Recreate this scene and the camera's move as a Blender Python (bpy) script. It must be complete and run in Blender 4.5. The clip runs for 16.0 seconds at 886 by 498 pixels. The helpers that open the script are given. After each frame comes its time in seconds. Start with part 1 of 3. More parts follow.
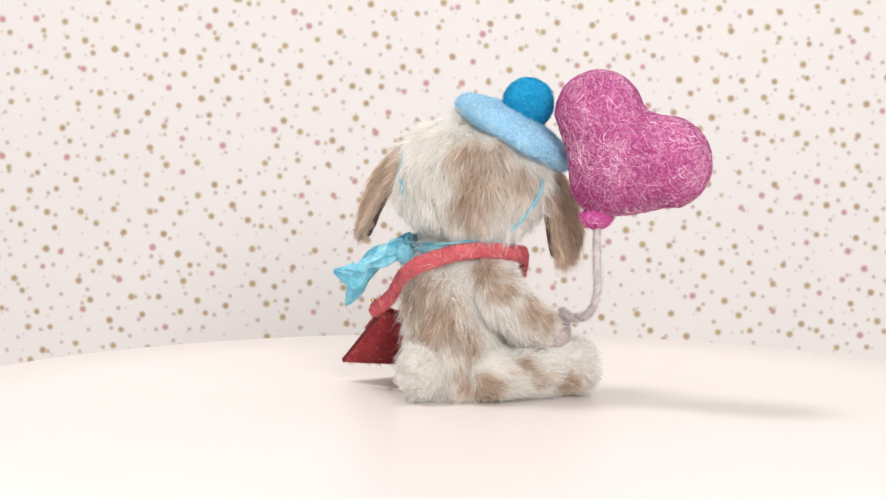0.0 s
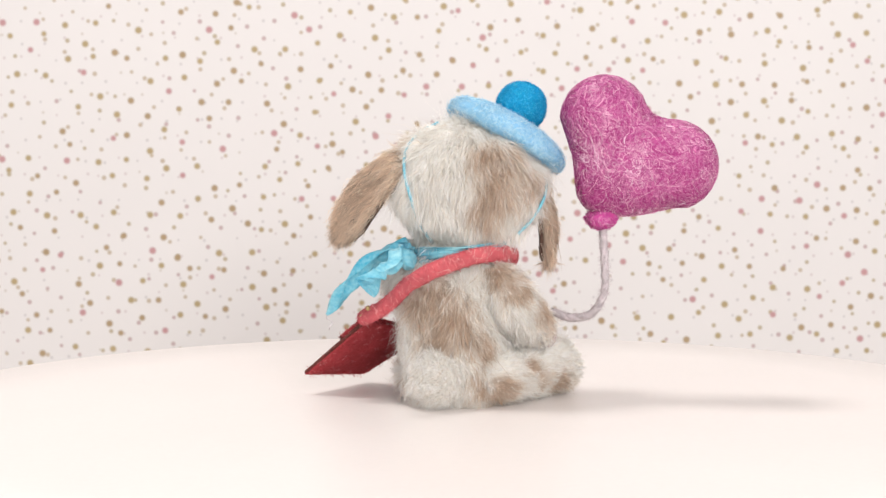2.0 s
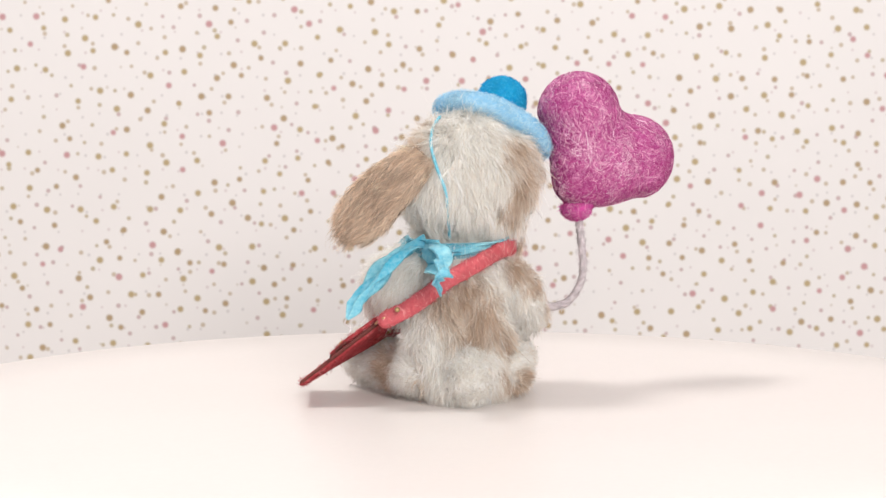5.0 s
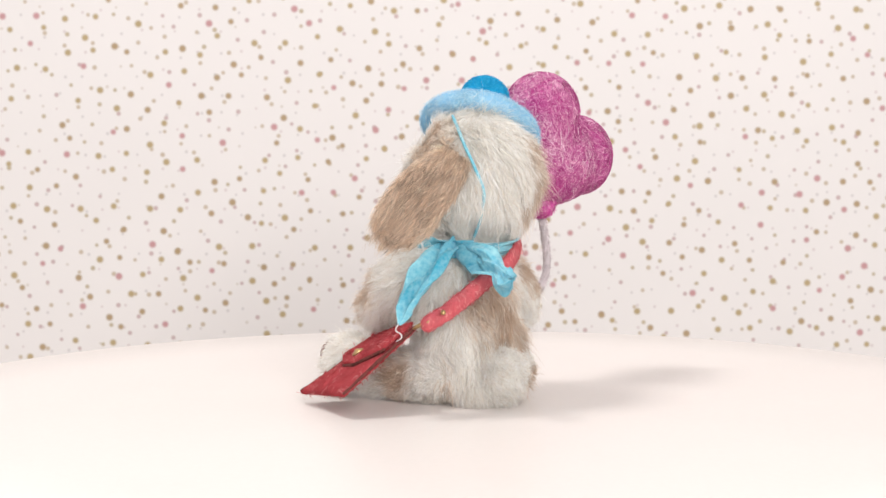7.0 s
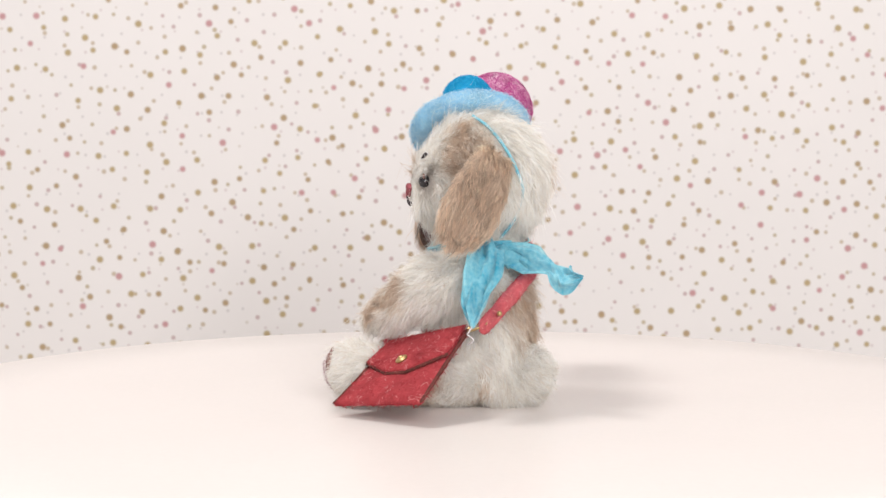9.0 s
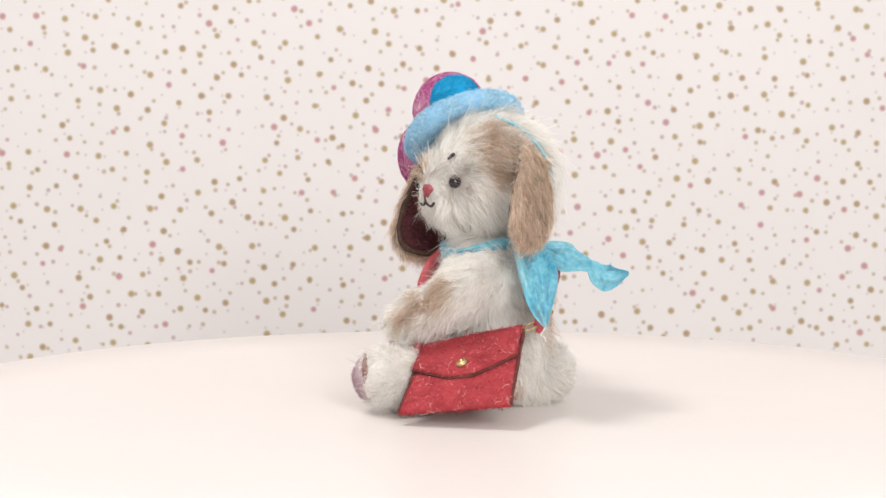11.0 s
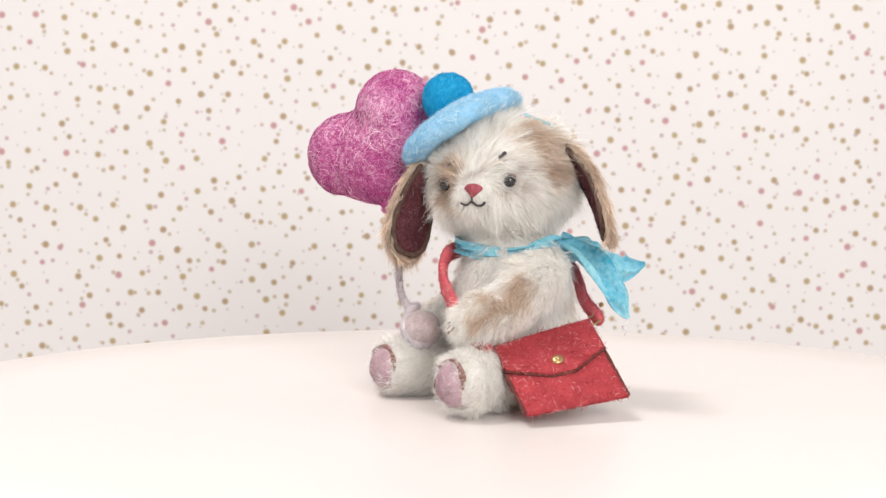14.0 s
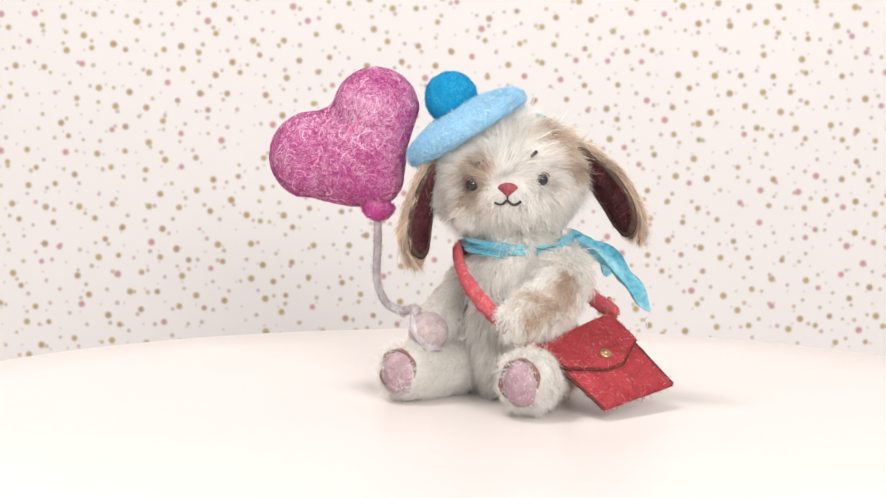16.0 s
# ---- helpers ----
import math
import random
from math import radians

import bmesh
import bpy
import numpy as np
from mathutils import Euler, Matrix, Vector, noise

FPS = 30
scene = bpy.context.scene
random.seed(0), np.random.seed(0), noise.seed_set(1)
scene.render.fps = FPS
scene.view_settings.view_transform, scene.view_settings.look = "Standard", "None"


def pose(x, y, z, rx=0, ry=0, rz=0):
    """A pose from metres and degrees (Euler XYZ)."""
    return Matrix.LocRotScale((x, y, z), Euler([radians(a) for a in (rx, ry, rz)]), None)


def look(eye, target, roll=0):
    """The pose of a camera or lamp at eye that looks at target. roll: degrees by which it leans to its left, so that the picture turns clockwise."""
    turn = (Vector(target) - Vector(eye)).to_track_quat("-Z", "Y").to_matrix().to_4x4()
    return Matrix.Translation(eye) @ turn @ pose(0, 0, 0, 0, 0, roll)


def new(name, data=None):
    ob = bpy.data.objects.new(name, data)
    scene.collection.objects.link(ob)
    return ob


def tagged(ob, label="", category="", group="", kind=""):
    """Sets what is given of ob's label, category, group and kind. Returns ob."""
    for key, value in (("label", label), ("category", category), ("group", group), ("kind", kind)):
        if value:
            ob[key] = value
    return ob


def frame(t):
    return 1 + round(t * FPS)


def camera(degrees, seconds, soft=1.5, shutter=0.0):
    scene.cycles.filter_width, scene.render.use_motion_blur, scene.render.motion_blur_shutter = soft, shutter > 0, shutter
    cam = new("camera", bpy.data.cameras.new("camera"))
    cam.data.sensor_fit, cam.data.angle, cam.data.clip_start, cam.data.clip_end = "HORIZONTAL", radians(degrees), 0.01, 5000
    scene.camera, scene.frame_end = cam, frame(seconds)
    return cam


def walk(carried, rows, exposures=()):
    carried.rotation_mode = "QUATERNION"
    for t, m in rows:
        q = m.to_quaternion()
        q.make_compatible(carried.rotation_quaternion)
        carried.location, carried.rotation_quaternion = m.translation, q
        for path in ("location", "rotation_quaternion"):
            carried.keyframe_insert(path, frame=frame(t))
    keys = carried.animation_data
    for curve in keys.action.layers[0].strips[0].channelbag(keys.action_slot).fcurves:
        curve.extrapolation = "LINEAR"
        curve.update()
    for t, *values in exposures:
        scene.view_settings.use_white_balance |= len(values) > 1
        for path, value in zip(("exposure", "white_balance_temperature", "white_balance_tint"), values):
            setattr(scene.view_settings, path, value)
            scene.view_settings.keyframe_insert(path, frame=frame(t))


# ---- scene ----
cam = camera(29.32, 16.0, soft=1.5)


def eye(t, lift, pan=0.0):
    """A stand that gives a little: the camera keeps its place and nods by a few tenths of a degree."""
    return (t, pose(-0.0144, -0.530, 0.0842, 85.942 + lift, 0, pan))


walk(cam, [eye(0.0, 0.096), eye(0.5, 0.105), eye(1.0, 0.153), eye(1.5, 0.191), eye(2.0, 0.210), eye(2.5, 0.191),
           eye(3.0, 0.153), eye(3.5, 0.096), eye(4.0, 0.055), eye(5.2, 0.015), eye(6.5, 0.0), eye(9.0, 0.0), eye(11.5, 0.0),
           eye(13.5, 0.0, -0.012), eye(14.0, -0.050, -0.015), eye(14.5, -0.075, -0.018), eye(15.5, -0.060, -0.025),
           eye(16.0, -0.077, -0.040)],
     [(0.0, -0.12), (3.0, -0.14), (4.0, -0.15), (6.5, -0.12), (8.0, -0.15), (9.0, -0.19), (11.5, -0.16), (12.5, -0.11), (13.5, -0.10), (14.5, -0.08), (16.0, -0.07)])

# ---- light ----
world = bpy.data.worlds.new("world")
scene.world = world
world.use_nodes = True
world.node_tree.nodes["Background"].inputs[0].default_value = (1.0, 0.962, 0.95, 1)
world.node_tree.nodes["Background"].inputs[1].default_value = 0.70
# unseen lamps: key opposite the cast shadows, then an added front fill
for spot, size, watts, hue in (((-0.55, -0.02, 1.35), 0.36, 12.0, (1.0, 0.965, 0.94)), ((0.30, -1.20, 0.52), 0.60, 17.0, (1.0, 0.97, 0.95))):
    lamp = bpy.data.lights.new("unseen_lamp", "AREA")
    lamp.shape, lamp.size, lamp.energy, lamp.color = "DISK", size, watts, hue
    new("unseen_lamp", lamp).matrix_world = look(spot, (0, 0, 0.04))

# ---- tools ----
MM = 0.001
rng = np.random.default_rng(7)


def V(*a):
    return np.array(a, float)


def unit(a):
    a = np.asarray(a, float)
    return a / np.maximum(np.linalg.norm(a, axis=-1, keepdims=True), 1e-9)


def clouds(p, size, seed=0.0):
    """Smooth noise in -1..1 at an array of places, made of a few turned waves; size in the places' unit."""
    r = np.random.default_rng(int(seed * 10) + 3)
    out = np.zeros(len(p))
    for k in range(9):
        w = unit(r.normal(size=3)) * (2 * math.pi / size) * r.uniform(0.6, 1.7)
        out += np.sin(p @ w + r.uniform(0, 6.28))
    return out / 4.0


def grid_mesh(rings, closed_u=True, caps=True):
    """Faces for rings of points (n, m, 3), closed round each ring, with fan caps."""
    n, m = rings.shape[:2]
    v = rings.reshape(-1, 3)
    f = []
    for i in range(n - 1):
        for j in range(m if closed_u else m - 1):
            k = (j + 1) % m
            f.append((i * m + j, i * m + k, (i + 1) * m + k, (i + 1) * m + j))
    if caps:
        v = np.vstack([v, rings[0].mean(0), rings[-1].mean(0)])
        a, b = n * m, n * m + 1
        for j in range(m):
            k = (j + 1) % m
            f.append((a, k, j))
            f.append((b, (n - 1) * m + j, (n - 1) * m + k))
    return v, f


def ball(c, ax, n=28, m=40, shape=None):
    """An ellipsoid at c with the half axes ax (3 vectors), its radius multiplied by shape(directions)."""
    th = np.linspace(0.02, math.pi - 0.02, n)[:, None]
    ph = np.linspace(0, 2 * math.pi, m, endpoint=False)[None, :]
    d = np.stack([np.sin(th) * np.cos(ph), np.sin(th) * np.sin(ph), -np.cos(th) + 0 * ph], -1)
    p = d @ np.array(ax)
    if shape is not None:
        p = p * shape(unit(p).reshape(-1, 3)).reshape(n, m, 1)
    return grid_mesh(p + np.array(c))


def curve_points(pts, n):
    """A smooth line through pts (Catmull-Rom)."""
    pts = np.array(pts, float)
    q = np.vstack([2 * pts[0] - pts[1], pts, 2 * pts[-1] - pts[-2]])
    out = []
    for s in np.linspace(0, len(pts) - 1 - 1e-6, n):
        i = int(s)
        t = s - i
        a, b, c, d = q[i], q[i + 1], q[i + 2], q[i + 3]
        out.append(0.5 * (2 * b + (c - a) * t + (2 * a - 5 * b + 4 * c - d) * t * t + (3 * b - a - 3 * c + d) * t ** 3))
    return np.array(out)


def tube(pts, radii, n=28, m=18, flat=1.0, up=(0, 0, 1), wob=0.0, seed=1):
    """A tube along a smooth line with radii along it and rounded ends; flat squashes it along the side vector."""
    c = curve_points(pts, n)
    r = np.interp(np.linspace(0, 1, n), np.linspace(0, 1, len(radii)), radii)
    t = unit(np.gradient(c, axis=0))
    side = unit(np.cross(t, np.array(up, float) + 1e-4))
    nor = np.cross(side, t)
    a = np.linspace(0, 2 * math.pi, m, endpoint=False)
    rr = r[:, None, None] * np.ones((1, m, 1))
    ring = c[:, None] + rr * (np.cos(a)[None, :, None] * side[:, None] * flat + np.sin(a)[None, :, None] * nor[:, None])
    ends = []
    for i, s in ((0, -1), (-1, 1)):
        cap = [c[i] + (ring[i] - c[i]) * k + s * t[i] * r[i] * h for k, h in ((0.92, 0.3), (0.75, 0.58), (0.45, 0.8), (0.15, 0.9))]
        ends.append(np.array(cap))
    ring = np.vstack([ends[0][::-1], ring, ends[1]])
    if wob:
        p = ring.reshape(-1, 3)
        ring = (p + unit(p - np.repeat(ring.mean(1), m, 0)) * (wob * clouds(p, 9, seed))[:, None]).reshape(ring.shape)
    return grid_mesh(ring)


def plate(outline, thick, normal, inset=0.5, n=0, bulge=0.0):
    """A flat piece with bevelled rims from a 3D outline; bulge swells both faces."""
    o = np.array(outline, float)
    nv = unit(normal)
    c = o.mean(0)
    levels = [(1 - inset / 12, -0.5), (1, -0.3), (1, 0.3), (1 - inset / 12, 0.5)]
    inner = [0.25, 0.5, 0.75, 0.9]
    rings = [c + (o - c) * k - nv * (0.5 * thick + bulge * (1 - k * k)) for k in inner]
    rings += [c + (o - c) * k + nv * (thick * h) for k, h in levels]
    rings += [c + (o - c) * k + nv * (0.5 * thick + bulge * (1 - k * k)) for k in inner[::-1]]
    return grid_mesh(np.array(rings))


def merge(*pieces):
    vs, fs, k = [], [], 0
    for v, f in pieces:
        vs.append(np.asarray(v))
        fs += [tuple(i + k for i in q) for q in f]
        k += len(v)
    return np.vstack(vs), fs


def outwards(shape):
    """The same shape with its faces turned outwards, told by its volume."""
    v, f = shape
    v = np.asarray(v)
    o = v - v.mean(0)
    vol = 0.0
    for q in f:
        for i in range(1, len(q) - 1):
            vol += np.dot(o[q[0]], np.cross(o[q[i]], o[q[i + 1]]))
    return (v, f) if vol > 0 else (v, [tuple(q[::-1]) for q in f])


def scatter(v, f, count):
    """Random places on a mesh by area, with their normals pointing outwards."""
    tri = []
    for q in f:
        for i in range(1, len(q) - 1):
            tri.append((q[0], q[i], q[i + 1]))
    tri = np.array(tri)
    a, b, c = v[tri[:, 0]], v[tri[:, 1]], v[tri[:, 2]]
    cr = np.cross(b - a, c - a)
    ar = np.linalg.norm(cr, axis=1)
    # smooth normals
    vn = np.zeros_like(v)
    for k in range(3):
        np.add.at(vn, tri[:, k], cr)
    vn = unit(vn)
    i = rng.choice(len(tri), count, p=ar / ar.sum())
    u, w = rng.random(count), rng.random(count)
    s = u + w > 1
    u[s], w[s] = 1 - u[s], 1 - w[s]
    u, w = u[:, None], w[:, None]
    p = a[i] + u * (b - a)[i] + w * (c - a)[i]
    n = unit(vn[tri[i, 0]] * (1 - u - w) + vn[tri[i, 1]] * u + vn[tri[i, 2]] * w)
    return p, n


def blades(p, d, bend, length, width):
    """Tapered hairs: roots p, first direction d, second direction bend. Five corners, three faces' worth of shape each."""
    k = len(p)
    side = unit(np.cross(d, rng.normal(size=(k, 3)))) * (width / 2)[:, None]
    m = p + unit(d) * (length * 0.5)[:, None]
    tip = m + unit(bend) * (length * 0.5)[:, None]
    v = np.stack([p - side, p + side, m + side * 0.8, m - side * 0.8, tip], 1).reshape(-1, 3)
    o = np.arange(k)[:, None] * 5
    quads = np.hstack([o, o + 1, o + 2, o + 3])
    tris = np.hstack([o + 3, o + 2, o + 4])
    return v, quads, tris


def ribbons(pts, width, normal):
    """Flat fibres along given lines (k, s, 3)."""
    k, s = pts.shape[:2]
    t = np.gradient(pts, axis=1)
    side = unit(np.cross(t, normal[:, None] + rng.normal(size=(k, 1, 3)) * 0.35)) * (width / 2)[:, None, None]
    taper = np.ones(s)
    taper[0] = taper[-1] = 0.35
    side = side * taper[None, :, None]
    v = np.stack([pts - side, pts + side], 2).reshape(-1, 3)
    o = np.arange(k)[:, None] * (2 * s)
    quads = np.vstack([np.hstack([o + 2 * i, o + 2 * i + 1, o + 2 * i + 3, o + 2 * i + 2]) for i in range(s - 1)])
    return v, quads


def build(name, v, loops, starts, smooth_to, mat, parent, label, tint):
    me = bpy.data.meshes.new(name)
    me.vertices.add(len(v))
    me.vertices.foreach_set("co", (np.asarray(v) * MM).astype(np.float32).ravel())
    me.loops.add(len(loops))
    me.loops.foreach_set("vertex_index", loops.astype(np.int32))
    me.polygons.add(len(starts))
    me.polygons.foreach_set("loop_start", starts.astype(np.int32))
    sm = np.zeros(len(starts), bool)
    sm[:smooth_to] = True
    me.polygons.foreach_set("use_smooth", sm)
    if tint is not None:
        at = me.attributes.new("tint", "FLOAT_COLOR", "POINT")
        at.data.foreach_set("color", np.hstack([tint, np.ones((len(tint), 1))]).astype(np.float32).ravel())
    me.update(calc_edges=True)
    me.validate()
    me.materials.append(mat)
    ob = new(name, me)
    if parent is not None:
        ob.parent = parent
    if label:
        tagged(ob, label)
    return ob


def part(name, shape, mat, parent, label="", tint=None, hair=None, hair_tint=None):
    """One mesh of millimetre points: a body, and the hairs that grow from it."""
    v, f = shape
    v = np.asarray(v)
    loops = np.array([i for q in f for i in q])
    sizes = np.array([len(q) for q in f])
    n0 = len(f)
    if hair is not None:
        hv, *sets = hair
        for s in sets:
            loops = np.concatenate([loops, (s + len(v)).ravel()])
            sizes = np.concatenate([sizes, np.full(len(s), s.shape[1])])
        v = np.vstack([v, hv])
        if tint is not None:
            tint = np.vstack([tint, hair_tint])
    starts = np.concatenate([[0], np.cumsum(sizes)[:-1]])
    return build(name, v, loops, starts, n0, mat, parent, label, tint)


def thing(name, label, category, kind=""):
    return tagged(new(name), label, category, kind=kind)


# ---- materials ----
def material(name, base=(0.8, 0.8, 0.8), rough=0.6, metal=0.0, spec=0.5):
    m = bpy.data.materials.new(name)
    m.use_nodes = True
    b = m.node_tree.nodes["Principled BSDF"]
    b.inputs["Base Color"].default_value = (*base, 1)
    b.inputs["Roughness"].default_value = rough
    b.inputs["Metallic"].default_value = metal
    b.inputs["Specular IOR Level"].default_value = spec
    return m, m.node_tree, b


def nd(nt, kind, **kw):
    n = nt.nodes.new(kind)
    for k, val in kw.items():
        n.inputs[k.replace("_", " ")].default_value = val
    return n


def mottled(name, a, b, scale, rough=0.8, bump=0.3, fine=3000.0, metal=0.0, spec=0.3, sheen=0.0, depth=0.0003):
    """Two colours mixed by coarse noise, with fine noise as relief and in the colour."""
    m, nt, bs = material(name, a, rough, metal, spec)
    tc = nt.nodes.new("ShaderNodeTexCoord")
    n1 = nd(nt, "ShaderNodeTexNoise", Scale=scale, Detail=5.0, Roughness=0.65)
    n2 = nd(nt, "ShaderNodeTexNoise", Scale=fine, Detail=3.0)
    for n in (n1, n2):
        nt.links.new(tc.outputs["Object"], n.inputs["Vector"])
    ramp = nt.nodes.new("ShaderNodeValToRGB")
    ramp.color_ramp.elements[0].position, ramp.color_ramp.elements[1].position = 0.3, 0.7
    ramp.color_ramp.elements[0].color, ramp.color_ramp.elements[1].color = (*a, 1), (*b, 1)
    add = nd(nt, "ShaderNodeMath")
    add.operation = "MULTIPLY_ADD"
    nt.links.new(n2.outputs["Fac"], add.inputs[0])
    add.inputs[1].default_value = 0.5
    nt.links.new(n1.outputs["Fac"], add.inputs[2])
    sub = nd(nt, "ShaderNodeMath")
    sub.operation = "SUBTRACT"
    nt.links.new(add.outputs[0], sub.inputs[0])
    sub.inputs[1].default_value = 0.25
    nt.links.new(sub.outputs[0], ramp.inputs["Fac"])
    nt.links.new(ramp.outputs["Color"], bs.inputs["Base Color"])
    bp = nd(nt, "ShaderNodeBump", Strength=bump, Distance=depth)
    nt.links.new(n2.outputs["Fac"], bp.inputs["Height"])
    nt.links.new(bp.outputs["Normal"], bs.inputs["Normal"])
    if sheen:
        bs.inputs["Sheen Weight"].default_value = sheen
        bs.inputs["Sheen Roughness"].default_value = 0.6
    return m


def tinted(name, rough=0.75, through_light=0.5, spec=0.2):
    """Fibres coloured piece by piece: they scatter light and let some of it through."""
    m, nt, bs = material(name, (0.8, 0.8, 0.8), rough, 0, spec)
    at = nt.nodes.new("ShaderNodeAttribute")
    at.attribute_name = "tint"
    tc = nt.nodes.new("ShaderNodeTexCoord")
    no = nd(nt, "ShaderNodeTexNoise", Scale=900.0, Detail=3.0)
    nt.links.new(tc.outputs["Object"], no.inputs["Vector"])
    rg = nd(nt, "ShaderNodeMapRange")
    rg.inputs["To Min"].default_value, rg.inputs["To Max"].default_value = 0.88, 1.08
    nt.links.new(no.outputs["Fac"], rg.inputs["Value"])
    mul = nt.nodes.new("ShaderNodeVectorMath")
    mul.operation = "SCALE"
    nt.links.new(at.outputs["Color"], mul.inputs[0])
    nt.links.new(rg.outputs["Result"], mul.inputs["Scale"])
    nt.links.new(mul.outputs[0], bs.inputs["Base Color"])
    tr = nt.nodes.new("ShaderNodeBsdfTranslucent")
    nt.links.new(mul.outputs[0], tr.inputs["Color"])
    mix = nd(nt, "ShaderNodeMixShader", Fac=through_light)
    nt.links.new(bs.outputs[0], mix.inputs[1])
    nt.links.new(tr.outputs[0], mix.inputs[2])
    nt.links.new(mix.outputs[0], nt.nodes["Material Output"].inputs["Surface"])
    return m


def chiffon(name, a, b):
    """Thin crinkled silk that lets light through."""
    m = mottled(name, a, b, 60.0, 0.5, 0.6, 700.0, 0, 0.4, 0.3, 0.0006)
    nt = m.node_tree
    bs = nt.nodes["Principled BSDF"]
    tr = nt.nodes.new("ShaderNodeBsdfTranslucent")
    nt.links.new(bs.inputs["Base Color"].links[0].from_socket, tr.inputs["Color"])
    mix = nd(nt, "ShaderNodeMixShader", Fac=0.45)
    nt.links.new(bs.outputs[0], mix.inputs[1])
    nt.links.new(tr.outputs[0], mix.inputs[2])
    clear = nt.nodes.new("ShaderNodeBsdfTransparent")
    mix2 = nd(nt, "ShaderNodeMixShader", Fac=0.20)
    nt.links.new(mix.outputs[0], mix2.inputs[1])
    nt.links.new(clear.outputs[0], mix2.inputs[2])
    nt.links.new(mix2.outputs[0], nt.nodes["Material Output"].inputs["Surface"])
    return m


def dotted_paper(name):
    """White gift paper printed with scattered gold, rose and pale grey dots of several sizes."""
    m, nt, bs = material(name, (0.88, 0.86, 0.85), 0.55, 0, 0.3)
    tc = nt.nodes.new("ShaderNodeTexCoord")
    grain = nd(nt, "ShaderNodeTexNoise", Scale=14.0, Detail=4.0)
    nt.links.new(tc.outputs["Object"], grain.inputs["Vector"])
    paper = nt.nodes.new("ShaderNodeValToRGB")
    paper.color_ramp.elements[0].color, paper.color_ramp.elements[1].color = (0.655, 0.629, 0.622, 1), (0.688, 0.661, 0.654, 1)
    nt.links.new(grain.outputs["Fac"], paper.inputs["Fac"])
    colour = paper.outputs["Color"]
    # cell size (1/m), biggest radius, softness, strength, two ends of the ink's colour
    for scale, shift, r0, r1, soft, strength, inks in (
            (100, 0.0, 0.054, 0.080, 0.070, 0.50, ((0.42, 0.39, 0.40), (0.48, 0.39, 0.40), (0.45, 0.39, 0.33))),
            (96, 3.7, 0.080, 0.110, 0.074, 0.88, ((0.44, 0.36, 0.27), (0.44, 0.32, 0.32), (0.40, 0.33, 0.22))),
            (82, 7.1, 0.102, 0.138, 0.080, 0.96, ((0.34, 0.24, 0.13), (0.37, 0.28, 0.14), (0.44, 0.23, 0.24)))):
        mp = nt.nodes.new("ShaderNodeMapping")
        mp.inputs["Location"].default_value = (shift, shift * 1.7, 0)
        mp.inputs["Rotation"].default_value = (0, 0, shift)
        nt.links.new(tc.outputs["Object"], mp.inputs["Vector"])
        vo = nd(nt, "ShaderNodeTexVoronoi", Scale=scale, Randomness=0.58)
        vo.voronoi_dimensions = "2D"
        nt.links.new(mp.outputs[0], vo.inputs["Vector"])
        sep = nt.nodes.new("ShaderNodeSeparateColor")
        nt.links.new(vo.outputs["Color"], sep.inputs[0])
        rad = nd(nt, "ShaderNodeMapRange")
        rad.inputs["To Min"].default_value, rad.inputs["To Max"].default_value = r0, r1
        nt.links.new(sep.outputs[0], rad.inputs["Value"])
        outer = nd(nt, "ShaderNodeMath")
        outer.operation = "ADD"
        outer.inputs[1].default_value = soft
        nt.links.new(rad.outputs[0], outer.inputs[0])
        edge = nd(nt, "ShaderNodeMapRange")
        edge.interpolation_type = "SMOOTHSTEP"
        nt.links.new(vo.outputs["Distance"], edge.inputs["Value"])
        nt.links.new(outer.outputs[0], edge.inputs["From Max"])
        inner = nd(nt, "ShaderNodeMath")
        inner.operation = "SUBTRACT"
        inner.inputs[1].default_value = soft
        nt.links.new(rad.outputs[0], inner.inputs[0])
        nt.links.new(inner.outputs[0], edge.inputs["From Min"])
        edge.inputs["To Min"].default_value, edge.inputs["To Max"].default_value = strength, 0.0
        ink = nt.nodes.new("ShaderNodeValToRGB")
        ink.color_ramp.interpolation = "CONSTANT"
        e = ink.color_ramp.elements
        e[0].color, e[1].color, e[1].position = (*inks[0], 1), (*inks[1], 1), 0.45
        e.new(0.80).color = (*inks[2], 1)
        nt.links.new(sep.outputs[1], ink.inputs["Fac"])
        # some cells stay empty
        keep = nd(nt, "ShaderNodeMath")
        keep.operation = "LESS_THAN"
        keep.inputs[1].default_value = 0.84
        nt.links.new(sep.outputs[2], keep.inputs[0])
        fac = nd(nt, "ShaderNodeMath")
        fac.operation = "MULTIPLY"
        nt.links.new(edge.outputs[0], fac.inputs[0])
        nt.links.new(keep.outputs[0], fac.inputs[1])
        mix = nt.nodes.new("ShaderNodeMix")
        mix.data_type = "RGBA"
        nt.links.new(fac.outputs[0], mix.inputs["Factor"])
        nt.links.new(colour, mix.inputs["A"])
        nt.links.new(ink.outputs["Color"], mix.inputs["B"])
        colour = mix.outputs["Result"]
    nt.links.new(colour, bs.inputs["Base Color"])
    return m


